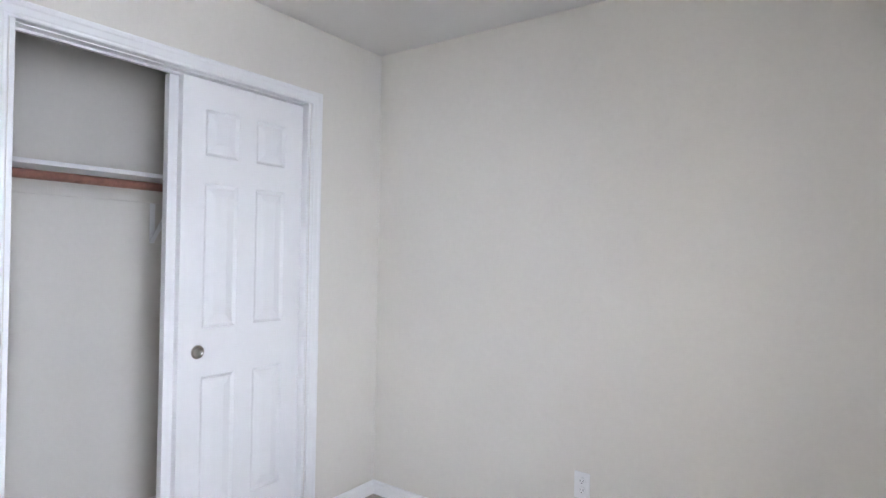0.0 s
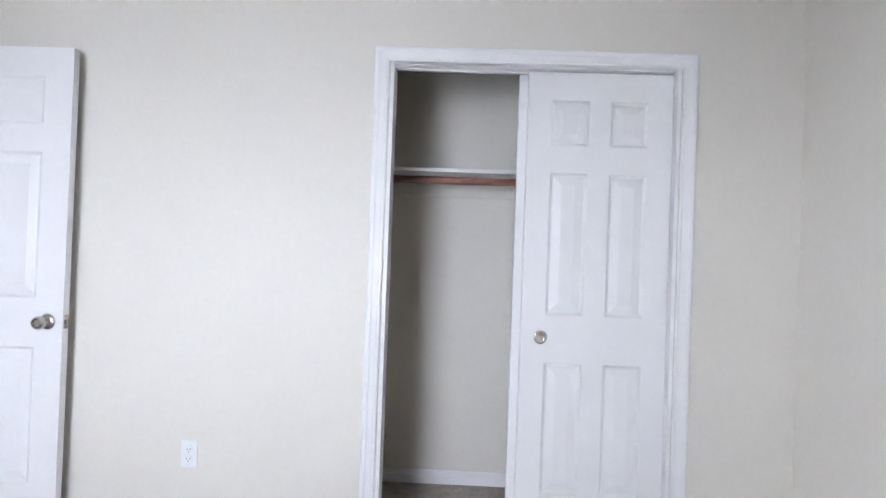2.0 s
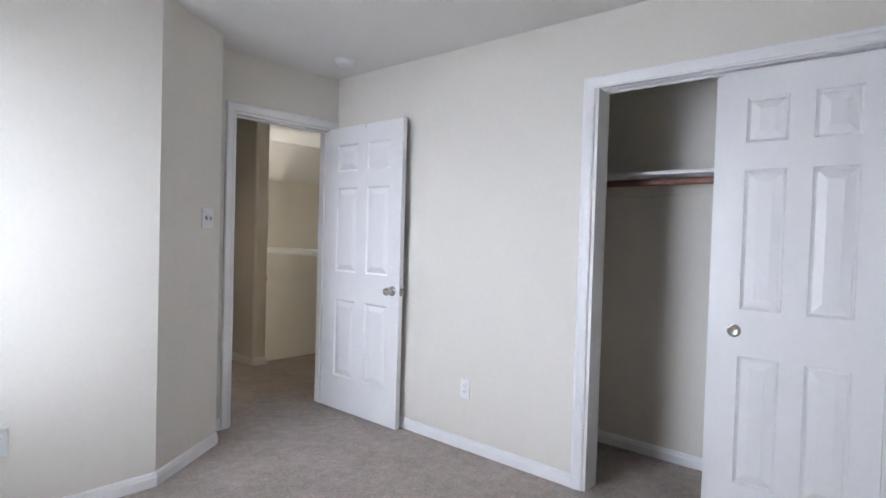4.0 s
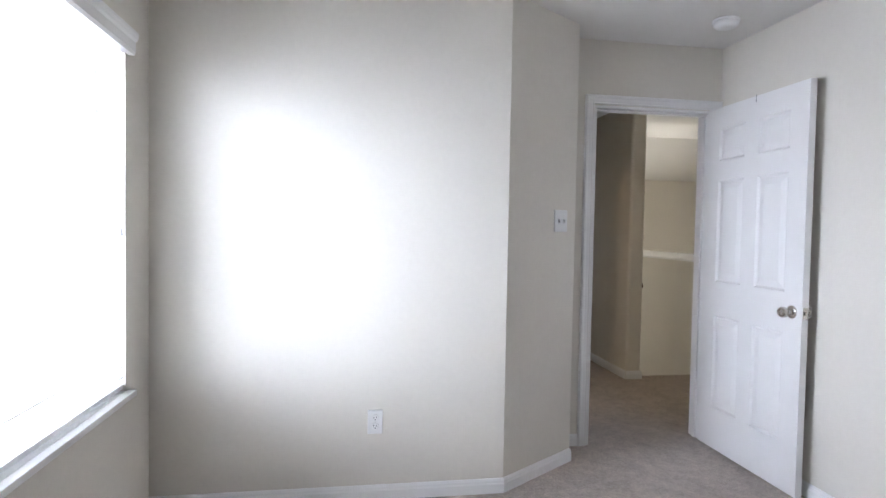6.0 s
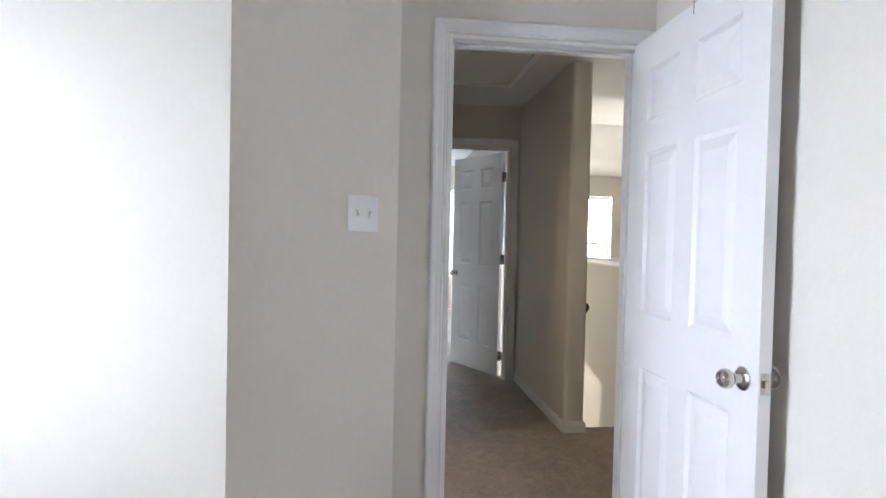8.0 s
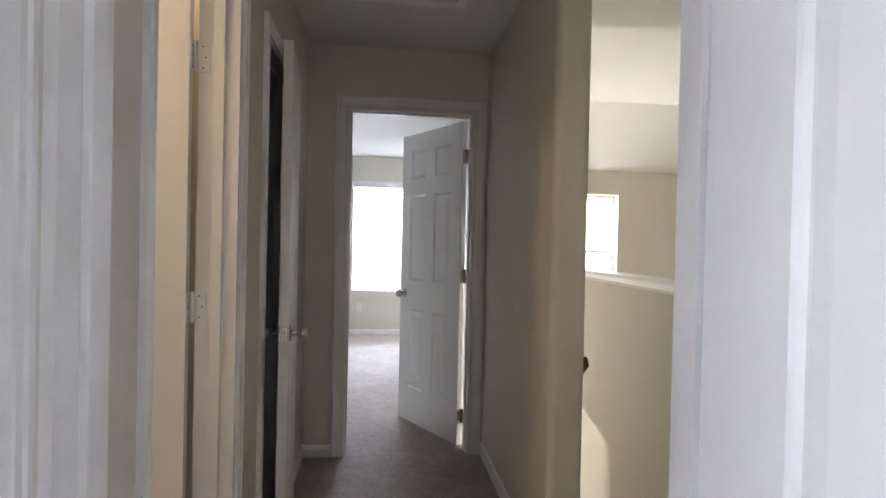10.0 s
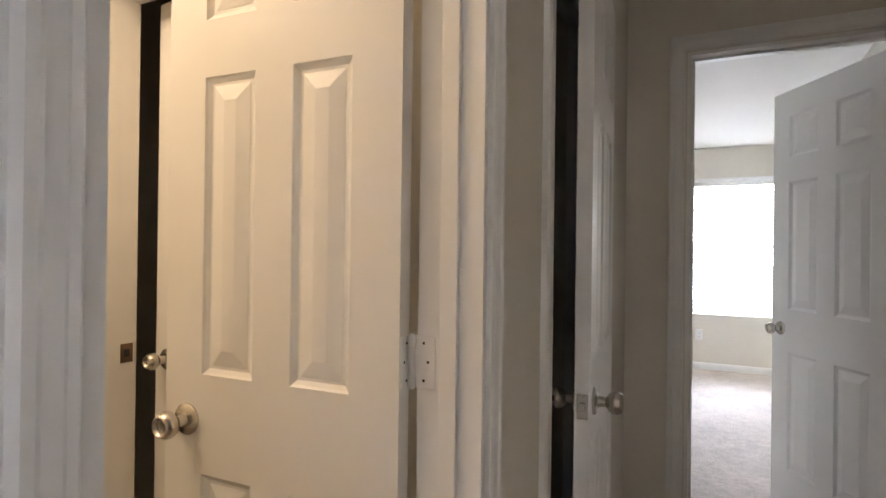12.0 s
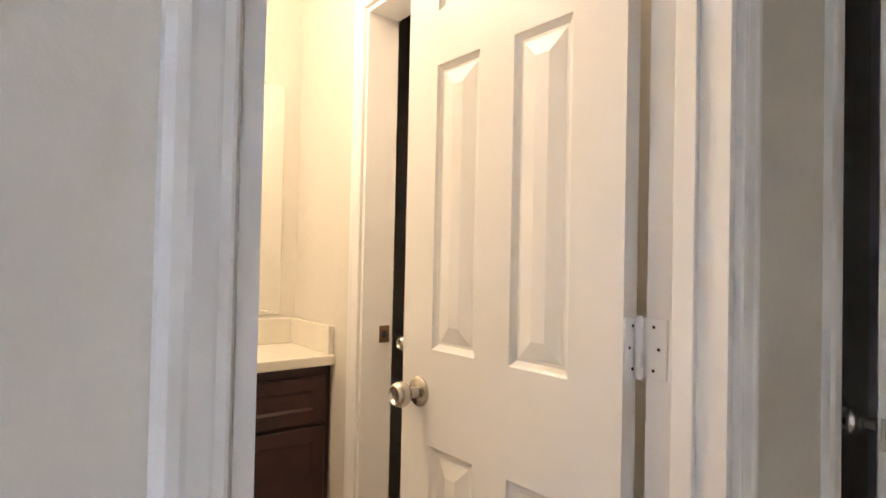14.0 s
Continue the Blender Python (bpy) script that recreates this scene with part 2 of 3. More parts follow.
def leaf_mesh(w, h, t, cols, rows):
    """A door leaf with six moulded recesses on both faces."""
    bm = bmesh.new()
    xs = sorted({0, w, *[a for c in cols for a in c]})
    zs = sorted({0, h, *[a for r in rows for a in r]})
    deep, run = 0.009, 0.012
    for y, s in ((0, 1), (t, -1)):
        for i in range(len(xs) - 1):
            for j in range(len(zs) - 1):
                a, b, c, d = xs[i], xs[i + 1], zs[j], zs[j + 1]
                corners = ((a, c), (b, c), (b, d), (a, d))
                if (a, b) in cols and (c, d) in rows:
                    outer = [bm.verts.new((x, y, z)) for x, z in corners]
                    k = ((1, 1), (-1, 1), (-1, -1), (1, -1))
                    step = [bm.verts.new((x + e * 0.004, y + s * 0.004, z + f * 0.004)) for (x, z), (e, f) in zip(corners, k)]
                    inner = [bm.verts.new((x + e * run, y + s * deep, z + f * run)) for (x, z), (e, f) in zip(corners, k)]
                    for p, q in ((outer, step), (step, inner)):
                        for n in range(4):
                            bm.faces.new((p[n], p[(n + 1) % 4], q[(n + 1) % 4], q[n]))
                    bm.faces.new(inner)
                else:
                    bm.faces.new([bm.verts.new((x, y, z)) for x, z in corners])
    for x in (0, w):
        for j in range(len(zs) - 1):
            bm.faces.new([bm.verts.new((x, y, z)) for y, z in ((0, zs[j]), (t, zs[j]), (t, zs[j + 1]), (0, zs[j + 1]))])
    for z in (0, h):
        for i in range(len(xs) - 1):
            bm.faces.new([bm.verts.new((x, y, z)) for x, y in ((xs[i], 0), (xs[i + 1], 0), (xs[i + 1], t), (xs[i], t))])
    bmesh.ops.remove_doubles(bm, verts=bm.verts, dist=1e-5)
    return bm


KNOB = ((0, 0), (0.032, 0), (0.032, 0.004), (0.028, 0.008), (0.014, 0.011), (0.0115, 0.02), (0.0115, 0.028), (0.019, 0.034),
        (0.0255, 0.042), (0.027, 0.050), (0.0255, 0.058), (0.0215, 0.065), (0.0185, 0.067), (0.0165, 0.0655), (0.014, 0.060), (0, 0.059))


def six_panel_door(label, at, w, h=2.013, t=0.035, knob=True, hinges=True, hinge_mat=None, cup=False, back_knob=True):
    """Origin at the hinge side's foot; x towards the free edge, faces at y 0 and y t."""
    door = thing("door", label, "door", at)
    cols, rows = rows_of(w)
    z0 = 0.022
    leaf = part("leaf", leaf_mesh(w, h, t, cols, rows), DOORP, door, at=pose(0, 0, z0))
    shared = {}
    for c in cols:
        for r in rows:
            pw, ph = c[1] - c[0] - 0.024, r[1] - r[0] - 0.024
            key = (round(pw, 4), round(ph, 4))
            if key not in shared:
                shared[key] = mesh_of(panel_mesh(pw, ph), "panel", DOORP)
            for side in (0, 1):
                ob = new("panel", shared[key])
                ob.parent = leaf
                y = 0.0088 if side == 0 else t - 0.0088
                ob.matrix_basis = (pose(c[1] - 0.012, y, r[0] + 0.012, 0, 0, 180) if side == 0 else pose(c[0] + 0.012, y, r[0] + 0.012))
    if knob:
        for side in ((0, 1) if back_knob else (0,)):
            m = pose(w - 0.062, 0 if side == 0 else t, 0.918, 90 if side == 0 else -90)
            part("knob", lathe(KNOB), NICKEL, door, "round satin nickel door knob", True, m)
        plate = boxed((w - 0.001, t / 2 - 0.0125, 0.918 - 0.028), (w + 0.002, t / 2 + 0.0125, 0.918 + 0.028), 0.0006)
        box(plate, (w + 0.002, t / 2 - 0.006, 0.918 - 0.009), (w + 0.010, t / 2 + 0.006, 0.918 + 0.009), 0.002)
        for dz in (-0.021, 0.021):
            bmesh.ops.create_cone(plate, cap_ends=True, segments=10, radius1=0.0035, radius2=0.0035, depth=0.002,
                                  matrix=pose(w + 0.0022, t / 2, 0.918 + dz, 0, 90, 0))
        part("latch_plate", plate, NICKEL, door, "satin nickel latch plate")
    if hinges == "folded":
        screw = mesh_of(lathe(((0, 0), (0.0026, 0), (0.002, 0.0009), (0, 0.0009)), 8), "screw", SLOT)
        for z in (0.20, 1.075, 1.82):
            bm = bmesh.new()
            for k in range(5):
                bmesh.ops.create_cone(bm, cap_ends=True, segments=14, radius1=0.0068, radius2=0.0068, depth=0.0168, matrix=pose(-0.008, 0.005, z - 0.0356 + 0.0178 * k))
            bmesh.ops.create_cone(bm, cap_ends=True, segments=10, radius1=0.0045, radius2=0.0045, depth=0.094, matrix=pose(-0.008, 0.005, z))
            box(bm, (-0.0022, 0.004, z - 0.0445), (0.0004, 0.0315, z + 0.0445), 0.001)
            box(bm, (-0.050, -0.0025, z - 0.0445), (-0.012, 0.0012, z + 0.0445), 0.001)
            hinge = part("hinge", bm, hinge_mat or NICKEL, door, "hinge painted over in white", True)
            for dz, dy in ((-0.032, 0.013), (0, 0.021), (0.032, 0.013)):
                for at_screw in (pose(-0.0022, dy, z + dz, 0, -90), pose(-0.012 - dy - 0.004, 0.0012, z + dz, -90)):
                    ob = new("screw", screw)
                    ob.parent = hinge
                    ob.matrix_basis = at_screw
    elif hinges:
        for z in (0.20, 1.075, 1.82):
            bm = bmesh.new()
            y = 0 if hinges == "front" else t
            s = -1 if hinges == "front" else 1
            bmesh.ops.create_cone(bm, cap_ends=True, segments=12, radius1=0.0065, radius2=0.0065, depth=0.089, matrix=pose(-0.003, y + s * 0.005, z))
            for k in (-0.02, 0.012):
                box(bm, (-0.0098, y + s * 0.012, z + k), (0.0038, y + s * 0.0118, z + k + 0.001))
            box(bm, (-0.002, y - s * 0.031, z - 0.0445), (0.0005, y, z + 0.0445), 0.0005)
            box(bm, (-0.034, y + s * 0.0008, z - 0.0445), (-0.003, y + s * 0.003, z + 0.0445), 0.0005)
            part("hinge", bm, hinge_mat or NICKEL, door, "", True)
    if cup:
        dish = ((0, 0.0015), (0.018, 0.0015), (0.021, 0.003), (0.023, 0.005), (0.0275, 0.004), (0.0285, 0), (0, 0))
        part("finger_pull", lathe(dish, 32), NICKEL, door, "round brushed nickel finger pull", True, pose(cup, 0, 0.918, 90))
    return door


def outlet(origin, right, out, label):
    ob = thing("outlet", label, "outlet", frame_at(origin, right, out), "duplex outlets")
    part("cover_plate", boxed((-0.035, 0, -0.057), (0.035, 0.006, 0.057), 0.003), PLASTIC, ob)
    for dz in (-0.0195, 0.0195):
        bm = lathe(((0, 0), (0.0165, 0), (0.0165, 0.0085), (0.0155, 0.0095), (0, 0.0095)), 20, pose(0, 0, dz, -90))
        sock = part("socket", bm, PLASTIC, ob)
        sl = bmesh.new()
        for dx in (-0.0065, 0.0065):
            box(sl, (dx - 0.0011, 0.009, dz - 0.002), (dx + 0.0011, 0.0099, dz + 0.006))
        box(sl, (-0.002, 0.009, dz - 0.0105), (0.002, 0.0099, dz - 0.0065))
        part("slot", sl, SLOT, sock)
    part("screw", lathe(((0, 0), (0.003, 0), (0.003, 0.0075), (0, 0.008)), 10, pose(0, 0, 0, -90)), PLASTIC, ob)
    return ob


# ---- bedroom shell ----
XL, YB, YF, H = -3.093, -3.77, -0.53, 2.42
slab_sheet("floor", -3.35, 1.25, -4.1, 1.50,  -0.2, 0.014, CARPET, "beige cut-pile carpet with soft footmarks", "floor")
slab_sheet("ceiling", -3.21, 0.80, -3.92, 0.115, H, H + 0.12, CEIL, "flat ceiling painted off-white with light texture", "ceiling")
WY0, WY1, WZ0, WZ1 = -1.75, -0.785, 0.62, 2.03
wall("wall_west", (XL, YB - 0.12), (XL, YF + 0.12), 0.17, 0, H, ((WY0 - YB + 0.12, WY1 - YB + 0.12, WZ0, WZ1),))
wall("wall_north", (XL, YF), (-1.475, YF), 0.115, 0, H)
wall("wall_chamfer", (-1.475, YF), (-1.005, -0.205), 0.10, 0, H)
wall("wall_nook", (-1.005, -0.205), (-1.005, 0.0), 0.08, 0, H)
DX0, DX1, DH = -0.817, -0.057, 2.04
wall("wall_door", (-1.085, 0), (0.115, 0), 0.115, 0, H, ((DX0 + 1.085, DX1 + 1.085, -1, DH),))
CY0, CY1 = -2.072, -3.272
wall("wall_closet", (0, 0), (0, YB), 0.115, 0, H, ((-CY0, -CY1, -1, 2.06),))
wall("wall_south", (0.84, YB), (XL, YB), 0.12, 0, H)
# closet inside
wall("wall_closet_back", (0.72, -1.78), (0.72, YB), 0.1, 0, H)
wall("wall_closet_side", (0.115, -1.78), (0.82, -1.78), 0.1, 0, H)

casing((DX0, 0, 0), (1, 0), (0, -1), DX1 - DX0, DH, width=0.054)
casing((DX1, 0.115, 0), (-1, 0), (0, 1), DX1 - DX0, DH, width=0.054)
jamb((DX0, 0, 0), (1, 0), (0, -1), DX1 - DX0, DH, 0.117)
casing((0, CY0, 0), (0, -1), (-1, 0), CY0 - CY1, DH)
jamb((0, CY0, 0), (0, -1), (-1, 0), CY0 - CY1, 2.06, 0.117, stop=0)
baseboard((XL, YF), (-1.475, YF), (0, -1), -1, 0.35)
baseboard((-1.475, YF), (-1.005, -0.205), (0.569, -0.822), 0.35, 0.3)
baseboard((-1.005, 0), (-0.877, 0), (0, -1))
baseboard((0, -0.02), (0, -2.008), (-1, 0))
baseboard((0, -3.337), (0, YB), (-1, 0), 0, -1)
baseboard((0, YB), (XL, YB), (0, 1), -1, -1)
baseboard((XL, YB), (XL, YF), (1, 0), -1, -1)
baseboard((0.72, -1.78), (0.72, YB), (-1, 0), -1, 0)
baseboard((0.115, -1.78), (0.72, -1.78), (0, -1), 0, -1)
# head track of the sliding doors
bm = boxed((0.028, CY1 + 0.014, 2.042), (0.112, CY0 - 0.014, 2.046))
box(bm, (0.0685, CY1 + 0.014, 2.033), (0.0715, CY0 - 0.014, 2.042))
struct("trim", bm, TRIM, "white metal head track of sliding closet doors", "track")

bedroom_door = six_panel_door("white six-panel bedroom door standing open against the wall", pose(-0.0905, -0.012, 0, 0, 0, -90), 0.776)
bm = boxed((0.412, -0.0012, 2.016), (0.4138, 0.0004, 2.042), 0.0004)
box(bm, (0.4105, -0.0012, 2.003), (0.4121, 0.0004, 2.017), 0.0004)
part("wire_end", bm, SLOT, bedroom_door, "thin dark wire end over the top edge")
six_panel_door("white six-panel sliding closet door with round finger pull", pose(0.033, -2.652, 0, 0, 0, -90), 0.602, h=2.008, t=0.034, knob=False, hinges=False, cup=0.083)
six_panel_door("white six-panel sliding closet door pushed behind the other", pose(0.073, -2.617, 0, 0, 0, -90), 0.60, h=2.008, t=0.034, knob=False, hinges=False)

shelf = thing("closet_shelf", "cream painted closet shelf with cleat on the back wall", "shelf", pose(0, 0, 0))
part("board", boxed((0.40, -3.68, 1.650), (0.718, -1.785, 1.669), 0.002), TRIM, shelf)
part("cleat", boxed((0.70, -3.68, 1.560), (0.7185, -1.785, 1.649), 0.002), PAINT, shelf)
part("end_cleat", boxed((0.42, -1.80, 1.560), (0.699, -1.7815, 1.649), 0.002), TRIM, shelf)
rod = lathe(((0, 0), (0.019, 0), (0.019, 1.88), (0, 1.88)), 20, pose(0.425, -1.79, 1.612, 90))
tagged(new("closet_rod", mesh_of(rod, "closet_rod", ROD, True)), "reddish brown round wooden hanging rod under the shelf", "closet rod")
# shelf bracket
brk = thing("shelf_bracket", "white steel bracket holding shelf and rod", "bracket", pose(0, 0, 0))
part("wall_leg", boxed((0.713, -2.90, 1.36), (0.7185, -2.875, 1.559), 0.001), TRIM, brk)
bm = boxed((0, -0.012, -0.003), (0.40, 0.012, 0.003), 0.001)
part("strut", bm, TRIM, brk, at=pose(0.714, -2.888, 1.375, 0, 180 + 45 - 3, 0))

outlet((-2.10, YF, 0.385), (1, 0), (0, -1), "white duplex outlet low on the greige wall")
outlet((0, -1.288, 0.378), (0, 1), (-1, 0), "white duplex outlet beside the closet")
outlet((-1.2, YB, 0.36), (-1, 0), (0, 1), "white duplex outlet low on a blank wall")

sw = thing("light_switch", "white double toggle switch plate on the angled wall", "light switch", frame_at((-1.12, -0.2843, 1.348), (0.822, 0.569), (0.569, -0.822)))
part("cover_plate", boxed((-0.058, 0, -0.058), (0.058, 0.006, 0.058), 0.003), PLASTIC, sw)
for dx, tilt in ((-0.023, 25), (0.023, -25)):
    part("toggle", boxed((-0.0045, -0.004, -0.010), (0.0045, 0.011, 0.010), 0.002), PLASTIC, sw, at=pose(dx, 0.006, 0, tilt))
    part("toggle_slot", boxed((dx - 0.006, 0.0055, -0.0125), (dx + 0.006, 0.0066, 0.0125)), PLASTIC, sw)
    for dz in (-0.03, 0.03):
        part("screw", lathe(((0, 0), (0.003, 0), (0.003, 0.0068), (0, 0.0072)), 10, pose(dx, 0, dz, -90)), PLASTIC, sw)

smoke = thing("smoke_detector", "round white smoke detector on the ceiling", "smoke detector", pose(-0.283, -0.423, H))
part("mounting_plate", lathe(((0, 0), (0.068, 0), (0.068, -0.010), (0.06, -0.012), (0, -0.012)), 40), PLASTIC, smoke, "", True)
part("cover", lathe(((0, -0.012), (0.060, -0.012), (0.060, -0.026), (0.054, -0.034), (0.045, -0.040), (0.02, -0.042), (0, -0.042)), 40), PLASTIC, smoke, "", True)


bump = thing("door_bumper", "round white rubber door bumper on the wall behind the knob", "door stop", pose(0, -0.72, 0.918, 0, -90))
part("base", lathe(((0, 0), (0.032, 0), (0.032, 0.004), (0.028, 0.007), (0, 0.007)), 28), PLASTIC, bump, "", True)
part("cushion", lathe(((0.026, 0.0065), (0.024, 0.012), (0.017, 0.015), (0.010, 0.012), (0, 0.011)), 28), PLASTIC, bump, "", True)


def strike_plate(at, mat, label):
    ob = thing("strike_plate", label, "strike plate", at)
    pl = boxed((0, -0.02, -0.029), (0.002, 0.02, 0.029), 0.0008)
    part("plate", pl, mat, ob)
    part("latch_hole", boxed((0.0015, -0.009, -0.012), (0.0026, 0.009, 0.012)), SLOT, ob)
    return ob


strike_plate(pose(DX0 + 0.0138, 0.022, 0.92), NICKEL, "satin nickel strike plate on the bedroom door jamb")

# ---- windows ----
def window(name, origin, right, out, w, h, depth, label):
    """A single-hung vinyl window set deep in the wall; out points into the room, origin at the opening's lower corner on the room face."""
    at = frame_at(origin, right, out)
    win = new(name)
    win.matrix_basis = at
    tagged(win, label, "window", "", "structure")
    f = 0.045
    y0, y1 = -depth + 0.005, -depth + 0.065
    part("window_frame", box(box(box(boxed((0, y0, 0), (f, y1, h), 0.003), (w - f, y0, 0), (w, y1, h), 0.003), (f, y0, 0), (w - f, y1, f), 0.003),
                             (f, y0, h - f), (w - f, y1, h), 0.003), PLASTIC, win)
    part("meeting_rail", boxed((f, y0 + 0.012, h / 2 - 0.02), (w - f, y1 - 0.004, h / 2 + 0.02), 0.003), PLASTIC, win)
    for z0, z1 in ((f, h / 2 - 0.02), (h / 2 + 0.02, h - f)):
        g = part("pane", boxed((f, y0 + 0.028, z0), (w - f, y0 + 0.032, z1)), GLASS, win)
        g.visible_shadow = False
    return win


def blinds(origin, right, out, w, h, tilt, label):
    ob = thing("window_blind", label, "blinds", frame_at(origin, right, out))
    prof = ((-0.035, 0), (0.0, 0), (0.006, 0.012), (0.006, 0.05), (0.014, 0.058), (0.018, 0.075), (0.018, 0.085), (-0.035, 0.085))
    bm = bmesh.new()
    r = [[bm.verts.new((x, y + 0.02, h - 0.075 + z)) for y, z in prof] for x in (-0.035, w + 0.035)]
    n = len(prof)
    for i in range(n):
        bm.faces.new((r[0][i], r[0][(i + 1) % n], r[1][(i + 1) % n], r[1][i]))
    bm.faces.new(r[0]), bm.faces.new(r[1])
    part("valance", bm, TRIM, ob)
    bm = bmesh.new()
    pts = [(-0.025, 0.0), (-0.012, 0.0022), (0.0, 0.003), (0.012, 0.0022), (0.025, 0.0)]
    low = [(y, z - 0.0028) for y, z in reversed(pts)]
    rr = [[bm.verts.new((x, y, z)) for y, z in pts + low] for x in (0.008, w - 0.008)]
    for i in range(10):
        bm.faces.new((rr[0][i], rr[0][(i + 1) % 10], rr[1][(i + 1) % 10], rr[1][i]))
    bm.faces.new(rr[0]), bm.faces.new(rr[1])
    me = mesh_of(bm, "slat", SLAT)
    z = 0.06
    while z < h - 0.09:
        s = new("slat", me)
        s.parent = ob
        s.matrix_basis = pose(0, -0.03, z, tilt)
        z += 0.043
    part("bottom_rail", boxed((0.008, -0.055, 0.012), (w - 0.008, -0.005, 0.030), 0.004), TRIM, ob)
    for x in (0.12, w / 2, w - 0.12):
        part("ladder_cord", boxed((x - 0.001, -0.0045, 0.03), (x + 0.001, -0.003, h - 0.08)), TRIM, ob)
    for x, z in ((w - 0.06, h * 0.46), (0.10, h * 0.50)):
        cord = part("pull_cord", boxed((x - 0.001, 0.003, z), (x + 0.001, 0.005, h - 0.07)), TRIM, ob)
        part("tassel", lathe(((0, 0.03), (0.004, 0.028), (0.007, 0.008), (0.008, 0), (0, -0.002)), 12, pose(x, 0.004, z - 0.028)), TRIM, cord)
    return ob


WW, WH = WY1 - WY0, WZ1 - WZ0
window("window_1", (XL, WY0, WZ0), (0, 1), (1, 0), WW, WH, 0.17, "white vinyl single-hung window with blinds")
blinds((XL, WY0, WZ0 + 0.012), (0, 1), (1, 0), WW, WH - 0.012, -8, "white horizontal slat blinds over the bright bedroom window")
struct("window_sill", box(boxed((XL - 0.10, WY0 + 0.003, WZ0 - 0.0), (XL + 0.001, WY1 - 0.003, WZ0 + 0.012)), (XL + 0.001, WY0 - 0.03, WZ0 - 0.012), (XL + 0.035, WY1 + 0.02, WZ0 + 0.012), 0.004),
       TRIM, "white painted window sill with rounded nose", "sill")

# ---- hall ----
HXL, HXR, HY = -0.905, 0.160, 2.725
BY0, BY1 = 0.500, 1.158
LY0, LY1 = 1.55, 2.19
wall("wall_hall_west", (HXL, 0.115), (HXL, HY), 0.115, 0, H, ((BY0 - 0.115, BY1 - 0.115, -1, DH), (LY0 - 0.115, LY1 - 0.115, -1, DH)))
EX0, EX1 = -0.675, 0.080
wall("wall_hall_north", (-3.0, HY), (0.29, HY), 0.115, 0, H, ((EX0 + 3.0, EX1 + 3.0, -1, DH + 0.025),))
# the wall between hall and stairs has rounded corners at its free end
bm = bmesh.new()
HE = 1.41
prof = [(HXR, HY)]
rr = 0.028
for cx, a0 in ((HXR + rr, 180), (0.298 - rr, 270)):
    for k in range(7):
        a = radians(a0 + 15 * k)
        prof.append((cx + rr * math.cos(a), HE + rr + rr * math.sin(a)))
prof.append((0.298, HY))
lo = [bm.verts.new((x, y, -0.2)) for x, y in prof]
hi = [bm.verts.new((x, y, H)) for x, y in prof]
for i in range(len(prof)):
    j = (i + 1) % len(prof)
    bm.faces.new((lo[i], lo[j], hi[j], hi[i]))
bm.faces.new(hi), bm.faces.new(lo)
bmesh.ops.delete(bm, geom=[v for v in bm.verts if not v.link_faces], context="VERTS")
struct("wall_hall_east", bm, PAINT, "greige painted wall end with rounded drywall corners", "wall", True)
slab_sheet("floor", -3.2, 0.29, 1.50, 7.2,  -0.2, 0.014, CARPET, "beige cut-pile carpet of hall and far room", "floor")
slab_sheet("ceiling", -3.2, 1.37, 0.115, 2.2, H, H + 0.12, CEIL, "off-white textured hall ceiling", "ceiling")
slab_sheet("ceiling", -3.2, 0.29, 2.2, 7.2, H, H + 0.12, CEIL, "off-white textured ceiling of hall and far room", "ceiling")
wall("wall_landing_south", (0.115, 0.0), (1.37, 0.0), 0.115, 0, H)
wall("wall_landing_east", (1.25, 1.69), (1.25, 0.115), 0.115, -2.7, H)

casing((HXL, BY0, 0), (0, 1), (1, 0), BY1 - BY0, DH, width=0.042)
jamb((HXL, BY0, 0), (0, 1), (1, 0), BY1 - BY0, DH, 0.117, stop=0.04)
casing((HXL, LY0, 0), (0, 1), (1, 0), LY1 - LY0, DH)
jamb((HXL, LY0, 0), (0, 1), (1, 0), LY1 - LY0, DH, 0.117, stop=0.05)
casing((EX0, HY, 0), (1, 0), (0, -1), EX1 - EX0, DH + 0.025)
jamb((EX0, HY, 0), (1, 0), (0, -1), EX1 - EX0, DH + 0.025, 0.117)
baseboard((HXR, HE + 0.01), (HXR, HY), (-1, 0), 1, -1)
baseboard((HXR + 0.005, HE), (0.293, HE), (0, -1), 1, 1)
baseboard((EX1 + 0.065, HY), (HXR, HY), (0, -1))
baseboard((HXL, HY), (EX0 - 0.065, HY), (0, -1))
baseboard((HXL, 0.13), (HXL, BY0 - 0.067), (1, 0))
baseboard((HXL, BY1 + 0.067), (HXL, LY0 - 0.067), (1, 0))
baseboard((HXL, LY1 + 0.067), (HXL, HY), (1, 0))

six_panel_door("white six-panel bathroom door swung open inwards", pose(HXL - 0.117, BY1 - 0.016, 0, 0, 0, 181.5) @ pose(0.016, 0, 0), 0.55, hinges="folded", hinge_mat=TRIM)
six_panel_door("white six-panel linen closet door standing slightly ajar", pose(HXL + 0.004, LY1 - 0.017, 0, 0, 0, -90 + 5), 0.605, hinges=False)
six_panel_door("white six-panel door standing half open into the far room", pose(EX1 - 0.014, HY + 0.117, 0, 0, 0, 180 - 61) @ pose(0.026, 0, 0), 0.705, hinges="front")

